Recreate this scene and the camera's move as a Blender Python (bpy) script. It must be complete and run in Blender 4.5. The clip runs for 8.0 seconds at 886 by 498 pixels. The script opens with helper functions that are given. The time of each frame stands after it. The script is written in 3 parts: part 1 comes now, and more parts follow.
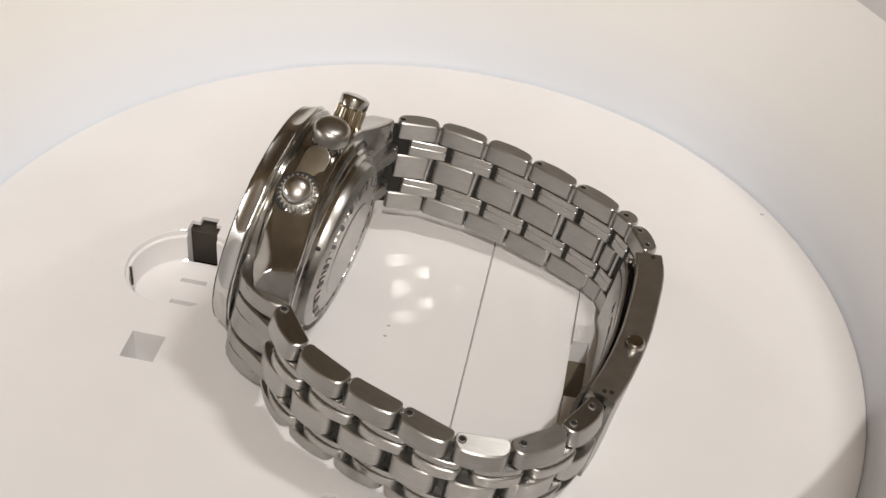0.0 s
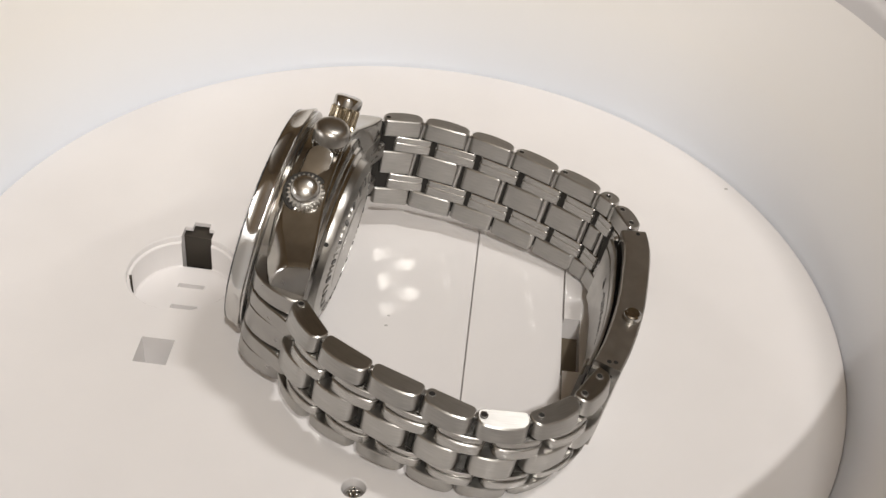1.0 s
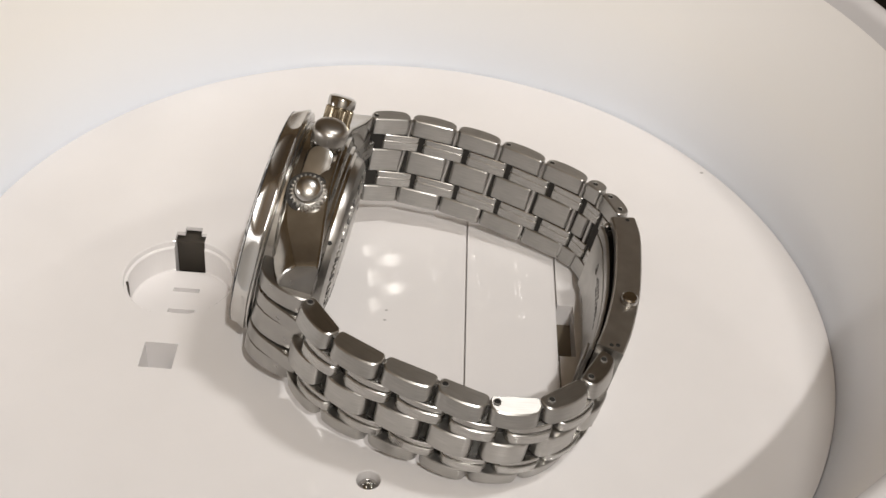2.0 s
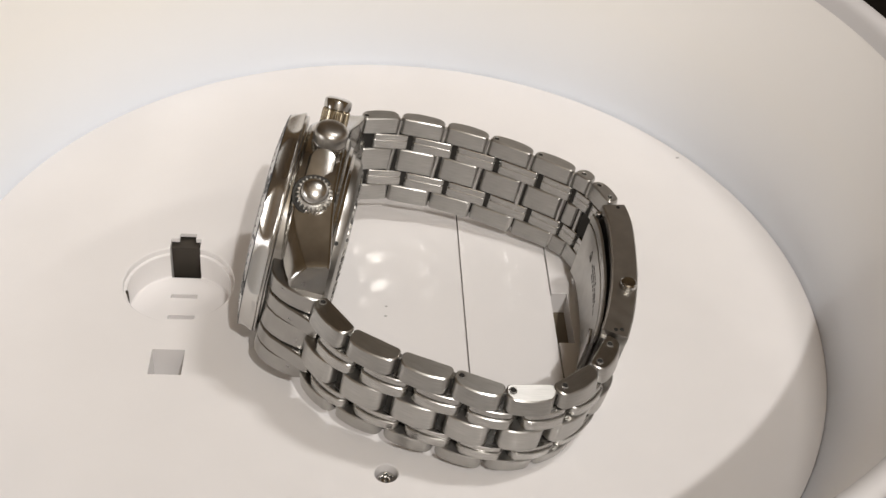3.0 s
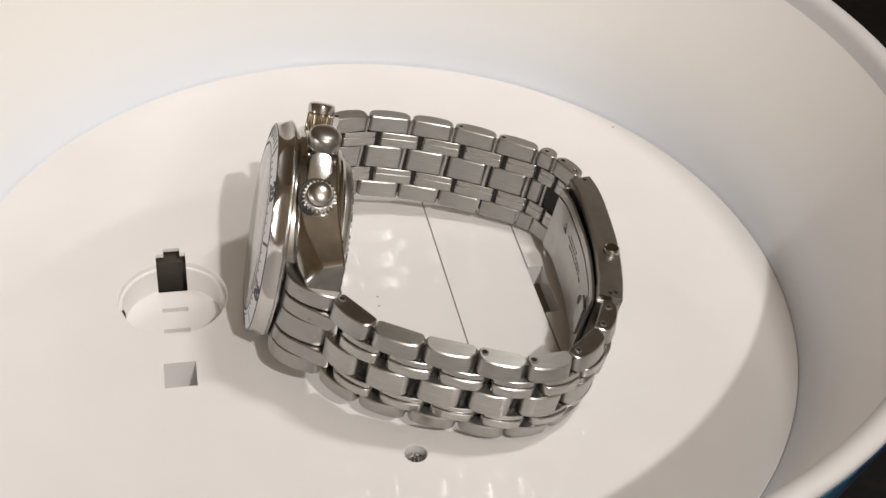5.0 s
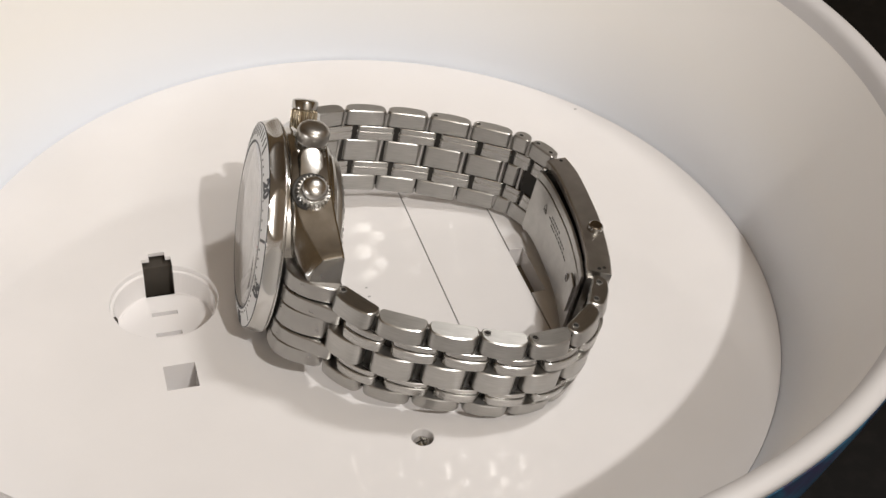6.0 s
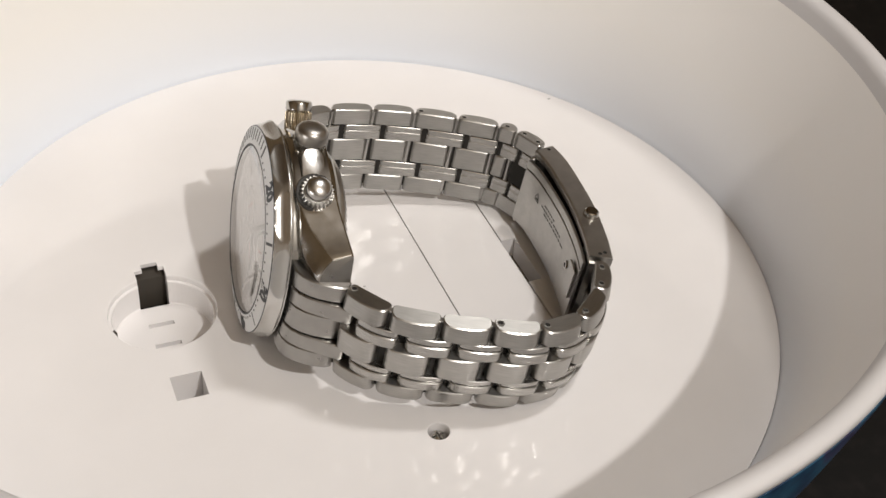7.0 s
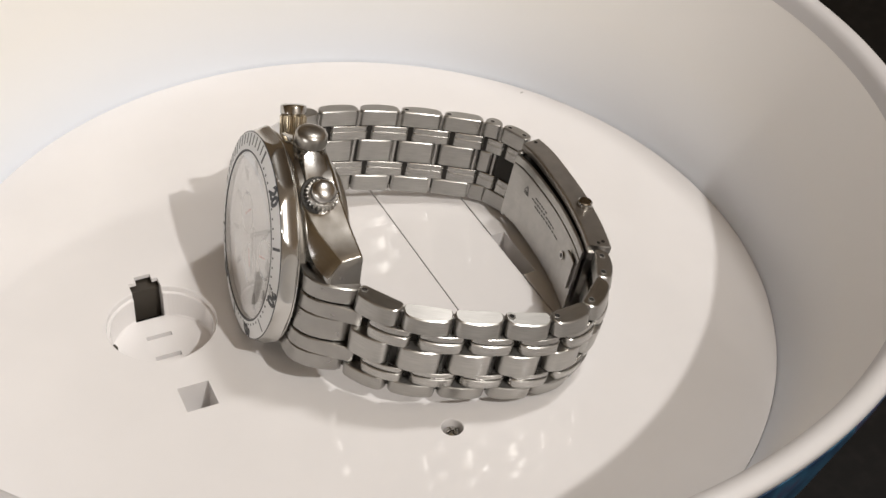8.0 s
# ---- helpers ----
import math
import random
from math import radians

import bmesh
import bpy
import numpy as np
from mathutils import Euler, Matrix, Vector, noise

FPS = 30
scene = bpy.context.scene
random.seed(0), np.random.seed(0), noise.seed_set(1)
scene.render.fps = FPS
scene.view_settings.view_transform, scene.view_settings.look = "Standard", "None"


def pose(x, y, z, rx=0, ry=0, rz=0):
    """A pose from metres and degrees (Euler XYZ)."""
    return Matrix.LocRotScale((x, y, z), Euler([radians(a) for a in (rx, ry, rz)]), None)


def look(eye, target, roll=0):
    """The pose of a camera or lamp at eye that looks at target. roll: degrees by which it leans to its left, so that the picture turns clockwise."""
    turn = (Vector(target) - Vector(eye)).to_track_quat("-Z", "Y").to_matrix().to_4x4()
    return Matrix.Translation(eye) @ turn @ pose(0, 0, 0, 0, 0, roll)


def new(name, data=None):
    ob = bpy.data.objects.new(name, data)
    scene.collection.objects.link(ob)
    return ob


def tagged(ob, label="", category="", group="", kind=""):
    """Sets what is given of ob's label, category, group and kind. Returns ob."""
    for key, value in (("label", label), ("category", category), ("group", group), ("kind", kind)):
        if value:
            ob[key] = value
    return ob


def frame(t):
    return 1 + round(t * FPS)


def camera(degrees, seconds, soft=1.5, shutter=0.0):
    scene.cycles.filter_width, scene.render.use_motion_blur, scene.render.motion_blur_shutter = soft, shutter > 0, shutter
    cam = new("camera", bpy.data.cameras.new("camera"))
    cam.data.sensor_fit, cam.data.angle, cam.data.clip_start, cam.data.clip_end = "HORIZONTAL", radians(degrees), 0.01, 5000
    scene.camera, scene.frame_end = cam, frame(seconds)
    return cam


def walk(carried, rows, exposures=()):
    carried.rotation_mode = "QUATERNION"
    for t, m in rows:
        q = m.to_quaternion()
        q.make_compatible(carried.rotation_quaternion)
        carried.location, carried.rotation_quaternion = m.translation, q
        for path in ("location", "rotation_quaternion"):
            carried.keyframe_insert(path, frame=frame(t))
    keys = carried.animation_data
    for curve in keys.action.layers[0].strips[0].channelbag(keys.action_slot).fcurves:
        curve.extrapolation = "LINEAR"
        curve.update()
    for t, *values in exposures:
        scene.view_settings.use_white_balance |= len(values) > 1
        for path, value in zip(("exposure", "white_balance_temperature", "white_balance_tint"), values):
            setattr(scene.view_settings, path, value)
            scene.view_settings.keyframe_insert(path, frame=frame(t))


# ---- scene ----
cam = camera(35.78, 8.0, 1.5)
U = 0.009  # one plan unit in metres
# seconds, eye (metres), turn (degrees)
PATH = [
    (0, 0.01495, -0.18497, 0.17881, 49.230, -3.525, 4.430),
    (0.5, 0.00544, -0.19413, 0.18342, 49.556, -3.450, 1.484),
    (1, -0.00171, -0.19513, 0.18366, 49.508, -3.399, -0.869),
    (1.5, -0.00806, -0.19678, 0.18485, 49.482, -3.404, -2.805),
    (3, -0.02994, -0.20051, 0.18958, 49.349, -3.531, -8.871),
    (3.5, -0.03782, -0.20029, 0.19093, 49.232, -3.424, -11.176),
    (4, -0.04401, -0.20084, 0.19124, 49.254, -3.177, -13.217),
    (4.5, -0.05487, -0.20168, 0.19498, 49.079, -3.500, -15.938),
    (6, -0.08178, -0.20048, 0.19805, 49.281, -3.446, -23.778),
    (6.5, -0.09016, -0.19602, 0.19790, 49.134, -3.439, -26.386),
    (7, -0.09806, -0.19385, 0.19621, 49.608, -3.359, -28.618),
    (7.5, -0.10483, -0.18827, 0.19669, 49.240, -3.347, -31.034),
    (8, -0.11378, -0.18560, 0.19564, 49.815, -3.560, -33.266),
]
walk(cam, [(t, pose(x, y, z, rx, ry, rz)) for t, x, y, z, rx, ry, rz in PATH], exposures=[(0.0, -0.09), (4.0, -0.06), (8.0, 0.0)])

# ---------------------------------------------------------------- light
world = bpy.data.worlds.new("world")
scene.world = world
world.use_nodes = True
world.node_tree.nodes["Background"].inputs["Color"].default_value = (0.015, 0.013, 0.011, 1)
world.node_tree.nodes["Background"].inputs["Strength"].default_value = 1.0


# a bare bulb in front, and a short tube lamp high up on the other side
bulb = bpy.data.lights.new("bulb_light", "POINT")
bulb.energy, bulb.shadow_soft_size, bulb.color = 48.0, 0.018, (1.0, 0.965, 0.928)
new("bulb_light", bulb).location = (0.13, -1.03, 1.22)
panel = bpy.data.lights.new("ceiling_lamp_light", "AREA")
panel.shape, panel.size, panel.size_y, panel.energy, panel.color = "RECTANGLE", 0.26, 0.12, 12.0, (1.0, 0.965, 0.928)
new("ceiling_lamp_light", panel).matrix_world = pose(0.69, -0.06, 1.75, -2, 22, 0)
# an unseen fill light in the west, added to brighten the tub wall
fill = bpy.data.lights.new("fill_light", "AREA")
fill.shape, fill.size, fill.size_y, fill.energy, fill.color = "RECTANGLE", 1.0, 0.4, 8.0, (1.0, 0.98, 0.98)
new("fill_light", fill).matrix_world = look((-1.38, -0.30, 0.30), (0.10, 0.0, 0.04))

# ---------------------------------------------------------------- materials


def material(name, colour, rough=0.5, metal=0.0, coat=0.0):
    m = bpy.data.materials.new(name)
    m.use_nodes = True
    b = m.node_tree.nodes["Principled BSDF"]
    b.inputs["Base Color"].default_value = (*colour, 1)
    b.inputs["Roughness"].default_value = rough
    b.inputs["Metallic"].default_value = metal
    b.inputs["Coat Weight"].default_value = coat
    return m, m.node_tree.nodes, m.node_tree.links, b


def grain(m, scale, stretch=(1, 1, 1), detail=4.0):
    """A noise at a scale per metre, in the object's own space."""
    n, l = m.node_tree.nodes, m.node_tree.links
    tc, mp, nz = n.new("ShaderNodeTexCoord"), n.new("ShaderNodeMapping"), n.new("ShaderNodeTexNoise")
    mp.inputs["Scale"].default_value = stretch
    nz.inputs["Scale"].default_value, nz.inputs["Detail"].default_value = scale, detail
    l.new(tc.outputs["Object"], mp.inputs["Vector"])
    l.new(mp.outputs["Vector"], nz.inputs["Vector"])
    return nz.outputs["Fac"]


def ramp(m, fac, stops):
    r = m.node_tree.nodes.new("ShaderNodeValToRGB")
    e = r.color_ramp.elements
    for i, (at, col) in enumerate(stops):
        if i > 1:
            e.new(at)
        e[i].position, e[i].color = at, (*col, 1)
    m.node_tree.links.new(fac, r.inputs["Fac"])
    return r.outputs["Color"]


def span(m, fac, lo, hi):
    r = m.node_tree.nodes.new("ShaderNodeMapRange")
    r.inputs["To Min"].default_value, r.inputs["To Max"].default_value = lo, hi
    m.node_tree.links.new(fac, r.inputs["Value"])
    return r.outputs["Result"]


def bump(m, b, fac, height, strength=1.0):
    k = m.node_tree.nodes.new("ShaderNodeBump")
    k.inputs["Distance"].default_value, k.inputs["Strength"].default_value = height, strength
    m.node_tree.links.new(fac, k.inputs["Height"])
    m.node_tree.links.new(k.outputs["Normal"], b.inputs["Normal"])


def steel(name, colour, lo, hi, scratch, stretch, depth=1.0):
    m, n, l, b = material(name, colour, lo, 1.0)
    fine = grain(m, scratch, stretch, 6.0)
    l.new(span(m, fine, lo, hi), b.inputs["Roughness"])
    mul = n.new("ShaderNodeMix")
    mul.data_type, mul.blend_type = "RGBA", "MULTIPLY"
    mul.inputs[0].default_value = 1.0
    l.new(ramp(m, grain(m, 400, detail=8.0), [(0.3, tuple(c * (0.97 - 0.12 * min(depth * 4, 1)) for c in colour)), (0.7, colour)]), mul.inputs[6])
    l.new(ramp(m, fine, [(0.36, (1 - 0.16 * depth,) * 3), (0.64, (1.03,) * 3)]), mul.inputs[7])
    l.new(mul.outputs[2], b.inputs["Base Color"])
    bump(m, b, fine, 0.000008 * depth, 0.6)
    return m


def brushed(name, colour, lo, hi, along=0.7):
    """Steel brushed along the u of its map, which makes highlights run across the strokes."""
    m, n, l, b = material(name, colour, lo, 1.0)
    uv, tan = n.new("ShaderNodeUVMap"), n.new("ShaderNodeTangent")
    uv.uv_map, tan.direction_type, tan.uv_map = "UVMap", "UV_MAP", "UVMap"
    facs = []
    for scale, stretch, detail in ((1.0, (2.5, 70, 1), 3.0), (1.0, (1.2, 2.2, 1), 4.0)):
        mp, nz = n.new("ShaderNodeMapping"), n.new("ShaderNodeTexNoise")
        mp.inputs["Scale"].default_value = stretch
        nz.inputs["Scale"].default_value, nz.inputs["Detail"].default_value = scale, detail
        l.new(uv.outputs["UV"], mp.inputs["Vector"])
        l.new(mp.outputs["Vector"], nz.inputs["Vector"])
        facs.append(nz.outputs["Fac"])
    l.new(span(m, facs[0], lo, hi), b.inputs["Roughness"])
    mul = n.new("ShaderNodeMix")
    mul.data_type, mul.blend_type = "RGBA", "MULTIPLY"
    mul.inputs[0].default_value = 1.0
    l.new(ramp(m, facs[1], [(0.3, tuple(c * 0.86 for c in colour)), (0.7, colour)]), mul.inputs[6])
    l.new(ramp(m, facs[0], [(0.32, (0.86,) * 3), (0.64, (1.05,) * 3)]), mul.inputs[7])
    l.new(mul.outputs[2], b.inputs["Base Color"])
    b.inputs["Anisotropic"].default_value, b.inputs["Anisotropic Rotation"].default_value = along, 0.25
    l.new(tan.outputs["Tangent"], b.inputs["Tangent"])
    bump(m, b, facs[0], 0.000012, 0.6)
    return m


EDGE = steel("polished_edge_steel", (0.54, 0.53, 0.51), 0.26, 0.36, 900, (1, 1, 1), 0.1)
BRUSHED = brushed("brushed_steel", (0.50, 0.49, 0.47), 0.26, 0.40)
COVER = steel("brushed_cover_steel", (0.47, 0.46, 0.44), 0.28, 0.44, 6000, (0.09, 0.09, 1), 0.3)
POLISHED = steel("polished_steel", (0.52, 0.51, 0.49), 0.08, 0.18, 500, (1, 1, 1), 0.25)
RIBBED = brushed("ribbed_link_steel", (0.52, 0.51, 0.49), 0.20, 0.32)
SATIN = steel("satin_steel", (0.49, 0.48, 0.46), 0.24, 0.38, 6000, (0.09, 0.09, 1), 0.22)
# matt end-piece steel, its base lowered for shade from bezel and lugs
ENDSTEEL = steel("shaded_matt_steel", (0.36, 0.35, 0.335), 0.24, 0.34, 420, (1, 1, 1), 0.1)
BEZELSTEEL = steel("bezel_steel", (0.62, 0.61, 0.59), 0.23, 0.27, 250, (1, 1, 1), 0.02)
# the collar's golden reflection is put into this steel's colour
GOLDLIT = steel("gold_lit_steel", (0.56, 0.49, 0.37), 0.18, 0.28, 500, (1, 1, 1), 0.2)
FLANK = steel("smooth_flank_steel", (0.50, 0.485, 0.46), 0.10, 0.18, 420, (1, 1, 1), 0.3)
CLASPSTEEL = steel("clasp_edge_steel", (0.50, 0.48, 0.45), 0.26, 0.38, 420, (1, 1, 1), 0.2)


def plastic(name, colour, lo, hi):
    m, n, l, b = material(name, colour, lo)
    l.new(span(m, grain(m, 120), lo, hi), b.inputs["Roughness"])
    l.new(ramp(m, grain(m, 35), [(0.3, tuple(c * 0.95 for c in colour)), (0.7, colour)]), b.inputs["Base Color"])
    bump(m, b, grain(m, 60, detail=2.0), 0.00008, 0.25)
    return m


WHITE = plastic("white_plastic", (0.82, 0.80, 0.795), 0.05, 0.09)
WALLW = plastic("white_wall_plastic", (0.84, 0.85, 0.865), 0.28, 0.40)
# the wall's colour runs from blue low down to tan towards the rim
_n, _l, _b = WALLW.node_tree.nodes, WALLW.node_tree.links, WALLW.node_tree.nodes["Principled BSDF"]
_sep, _tc = _n.new("ShaderNodeSeparateXYZ"), _n.new("ShaderNodeTexCoord")
_l.new(_tc.outputs["Object"], _sep.inputs["Vector"])
_map = _n.new("ShaderNodeMapRange")
_map.inputs["From Min"].default_value, _map.inputs["From Max"].default_value = 0.0, 0.045
_l.new(_sep.outputs["Z"], _map.inputs["Value"])
_l.new(ramp(WALLW, _map.outputs["Result"], [(0.0, (0.79, 0.83, 0.90)), (0.22, (0.85, 0.86, 0.88)), (0.5, (0.89, 0.875, 0.85)), (1.0, (0.90, 0.875, 0.84))]), _b.inputs["Base Color"])
# white rim plastic, darkened in colour for the weaker light on it
RIMW = plastic("dimmed_rim_plastic", (0.63, 0.615, 0.615), 0.4, 0.55)
# shade of the openings put into a colour, for blocks that fill them
DARK = material("cavity_shade", (0.05, 0.042, 0.033), 0.7)[0]
INK = material("dark_ink", (0.03, 0.034, 0.042), 0.45)[0]
BLACK = material("black_hole", (0.008, 0.007, 0.006), 0.6)[0]
# grime and the shade between parts in one dark colour
GRIMESHADE = material("grime_and_shade_steel", (0.03, 0.028, 0.025), 0.5, 0.5)[0]
ENGRAVED = material("dark_engraving", (0.10, 0.098, 0.095), 0.5)[0]
GREY = material("grey_print", (0.42, 0.41, 0.40), 0.5)[0]
DIAL = plastic("silver_white_dial", (0.84, 0.83, 0.81), 0.30, 0.45)
INSERT = plastic("silver_bezel_insert", (0.82, 0.83, 0.84), 0.30, 0.42)
RED = material("red_print", (0.55, 0.12, 0.08), 0.5)[0]

# pit bottom: white plastic whose shade is painted as brown
PIT = material("pit_shade_brown", (0.16, 0.13, 0.09), 0.8)[0]
TABLE, _n, _l, _b = material("black_table", (0.006, 0.005, 0.0045), 0.5)
_b.inputs["Specular IOR Level"].default_value = 0.2
_l.new(ramp(TABLE, grain(TABLE, 300), [(0.45, (0.002, 0.0016, 0.0013)), (0.75, (0.007, 0.0055, 0.005))]), _b.inputs["Base Color"])


def paint(name, colour):
    m, n, l, b = material(name, colour, 0.8)
    l.new(ramp(m, grain(m, 1.5), [(0.3, tuple(c * 0.9 for c in colour)), (0.7, colour)]), b.inputs["Base Color"])
    return m


ROOM, CEILING, BROWN = paint("warm_white_paint", (0.40, 0.37, 0.33)), paint("tan_ceiling_paint", (0.34, 0.275, 0.20)), paint("brown_wood_cladding", (0.22, 0.155, 0.085))

SLEEVE, _n, _l, _b = material("printed_sleeve", (0.05, 0.25, 0.4), 0.35)
_l.new(ramp(SLEEVE, grain(SLEEVE, 110, (1, 1, 0.5), 4.0), [(0.30, (0.008, 0.012, 0.04)), (0.42, (0.010, 0.045, 0.11)), (0.52, (0.03, 0.13, 0.23)),
                                         (0.60, (0.05, 0.04, 0.11)), (0.72, (0.02, 0.09, 0.15))]), _b.inputs["Base Color"])

GLASS, _n, _l, _b = material("crystal_glass", (0.96, 0.97, 0.98), 0.02)
clear, gloss, mixed = _n.new("ShaderNodeBsdfTransparent"), _n.new("ShaderNodeBsdfGlossy"), _n.new("ShaderNodeMixShader")
clear.inputs["Color"].default_value, gloss.inputs["Roughness"].default_value, mixed.inputs[0].default_value = (0.985, 0.985, 0.985, 1), 0.05, 0.09
edge, curve, lift = _n.new("ShaderNodeLayerWeight"), _n.new("ShaderNodeMath"), _n.new("ShaderNodeMath")
edge.inputs["Blend"].default_value, curve.operation, curve.inputs[1].default_value = 0.5, "POWER", 3.0
lift.operation, lift.inputs[1].default_value = "ADD", 0.05
_l.new(edge.outputs["Facing"], curve.inputs[0])
_l.new(curve.outputs[0], lift.inputs[0])
_l.new(lift.outputs[0], mixed.inputs[0])
_l.new(clear.outputs[0], mixed.inputs[1])
_l.new(gloss.outputs[0], mixed.inputs[2])
_l.new(mixed.outputs[0], _n["Material Output"].inputs["Surface"])

# ---------------------------------------------------------------- mesh helpers


def finish(name, bm, mat, parent=None, label="", smooth=30):
    """Links a bmesh, given in plan units, as one mesh object in metres."""
    bmesh.ops.scale(bm, vec=(U, U, U), verts=bm.verts)
    bmesh.ops.recalc_face_normals(bm, faces=bm.faces)
    me = bpy.data.meshes.new(name)
    for f in bm.faces:
        f.smooth = True
    for e in bm.edges:
        e.smooth = e.smooth and len(e.link_faces) == 2 and e.calc_face_angle(0.0) < radians(smooth)
    bm.to_mesh(me)
    bm.free()
    me.materials.append(mat)
    ob = new(name, me)
    ob.parent = parent
    return tagged(ob, label)


part = finish


def empty(name, label, category, place=(0, 0, 0)):
    ob = new(name)
    ob.location, ob.empty_display_size = place, 0.01
    return tagged(ob, label, category)


def lathe(profile, steps=96, wave=None):
    """Turns a profile of (radius, height) round z; closed where a radius is 0."""
    bm = bmesh.new()
    rings = []
    for r, z in profile:
        if r < 1e-6:
            rings.append([bm.verts.new((0, 0, z))])
            continue
        ring = []
        for k in range(steps):
            a = 2 * math.pi * k / steps
            q = wave(r, z, a) if wave else r
            ring.append(bm.verts.new((q * math.cos(a), q * math.sin(a), z)))
        rings.append(ring)
    for a, b in zip(rings, rings[1:]):
        for k in range(steps):
            j = (k + 1) % steps
            if len(a) == 1 and len(b) == 1:
                continue
            if len(a) == 1:
                bm.faces.new((a[0], b[k], b[j]))
            elif len(b) == 1:
                bm.faces.new((a[k], a[j], b[0]))
            else:
                bm.faces.new((a[k], a[j], b[j], b[k]))
    return bm


def prism(outline, lo, hi, edge=0.0):
    """An upright prism on an outline of (x, y), with bevelled rims of the given size; slim rim loops keep it light."""
    bm = bmesh.new()
    n = len(outline)
    cx, cy = sum(p[0] for p in outline) / n, sum(p[1] for p in outline) / n

    def inset(d):
        out = []
        for i, (x, y) in enumerate(outline):
            (ax, ay), (bx, by) = outline[i - 1], outline[(i + 1) % n]
            tx, ty = bx - ax, by - ay
            s = math.hypot(tx, ty) or 1
            nx, ny = -ty / s, tx / s
            if nx * (cx - x) + ny * (cy - y) < 0:
                nx, ny = -nx, -ny
            out.append((x + d * nx, y + d * ny))
        return out

    levels = [(lo, edge), (lo + edge, 0), (hi - edge, 0), (hi, edge)] if edge else [(lo, 0), (hi, 0)]
    loops = [[bm.verts.new((x, y, z)) for x, y in inset(d)] for z, d in levels]
    for a, b in zip(loops, loops[1:]):
        for i in range(n):
            j = (i + 1) % n
            bm.faces.new((a[i], a[j], b[j], b[i]))
    bm.faces.new(loops[0][::-1])
    bm.faces.new(loops[-1])
    for loop in loops:
        for i in range(n):
            bm.edges.get((loop[i], loop[(i + 1) % n])).smooth = False
    return bm


def rounded(length, width, r_in, r_out, steps=4, bulge=0.0):
    """A rounded rectangle round the origin, with corners r_out on its +y side and r_in on its -y side; bulge: how far the +y side swells."""
    out = []
    for sx, sy, a0, r in ((1, 1, 0, r_out), (-1, 1, 90, r_out), (-1, -1, 180, r_in), (1, -1, 270, r_in)):
        if bulge and (sx, sy) == (-1, 1):
            half = length / 2 - r_out
            out += [(half * f, width / 2) for f in (0.6, 0.2, -0.2, -0.6)]
        for k in range(steps + 1):
            a = radians(a0 + 90 * k / steps)
            out.append((sx * (length / 2 - r) + r * math.cos(a), sy * (width / 2 - r) + r * math.sin(a)))
    if bulge:
        out = [(x, y + (bulge * (1 - (2 * x / length) ** 2) if y > 0 else 0)) for x, y in out]
    return out


def box(x0, x1, y0, y1, z0, z1):
    return prism([(x0, y0), (x1, y0), (x1, y1), (x0, y1)], z0, z1)


def moved(bm, m):
    bmesh.ops.transform(bm, matrix=m, verts=bm.verts)
    return bm


def joined(*bms):
    out = bmesh.new()
    for b in bms:
        me = bpy.data.meshes.new("joined")
        b.to_mesh(me)
        b.free()
        out.from_mesh(me)
        bpy.data.meshes.remove(me)
    return out


def carve(ob, cutters):
    """Cuts the given bmeshes out of ob for good."""
    for bm in cutters:
        tool = finish("cutter", bm, DARK)
        mod = ob.modifiers.new("cut", "BOOLEAN")
        mod.object, mod.solver = tool, "EXACT"
        me = bpy.data.meshes.new_from_object(ob.evaluated_get(bpy.context.evaluated_depsgraph_get()))
        ob.modifiers.clear()
        old, ob.data = ob.data, me
        bpy.data.meshes.remove(old)
        old = tool.data
        bpy.data.objects.remove(tool)
        bpy.data.meshes.remove(old)
    me = ob.data
    mat = me.materials[0]
    me.materials.clear()
    me.materials.append(mat)
    for f in me.polygons:
        f.material_index = 0
    return ob


# ---------------------------------------------------------------- room and table
M = 1 / U
tagged(finish("table_top", prism(rounded(1.3 * M, 1.0 * M, 2, 2), -0.03 * M - 2.3, -2.3, 0.3), TABLE),
       "black table top under the white tub", "table", kind="structure")
for nm, b, mat, what in (("wall_north", (-1.5, 1.7, 1.5, 1.6, -0.8, 1.9), BROWN, "brown wood clad room wall"), ("wall_south", (-1.5, 1.7, -1.7, -1.6, -0.8, 1.9), ROOM, "plain warm white room wall"),
                         ("wall_east", (1.6, 1.7, -1.6, 1.5, -0.8, 1.9), BROWN, "brown wood clad room wall"), ("wall_west", (-1.5, -1.4, -1.6, 1.5, -0.8, 1.9), BROWN, "brown wood clad room wall"),
                         ("ceiling", (-1.5, 1.7, -1.7, 1.6, 1.902, 2.0), CEILING, "plain tan painted ceiling"), ("floor", (-1.5, 1.7, -1.7, 1.6, -0.9, -0.802), BROWN, "brown wooden room floor")):
    tagged(finish(nm, box(*[v * M for v in b]), mat), what, nm.split("_")[0], kind="structure")

# ---------------------------------------------------------------- the white tub
tub = empty("plastic_tub", "round white plastic tub with blue printed outside on a black table", "tub")

TUB = Matrix.Translation((0.18, 0, 0))
disc = part("base_plate", moved(lathe([(0, 0), (9.6, 0), (9.775, -0.001), (9.795, -0.008), (9.803, -0.02), (9.805, -0.3), (9.805, -1.2), (0, -1.2)], 192), TUB), WHITE, tub,
            "flat glossy white plastic base plate with cut-outs")
TILT_Z = Matrix.Rotation(radians(-7.5), 4, "Z")


def tilted(cx, cy):
    return Matrix.Translation((cx, cy, 0)) @ TILT_Z


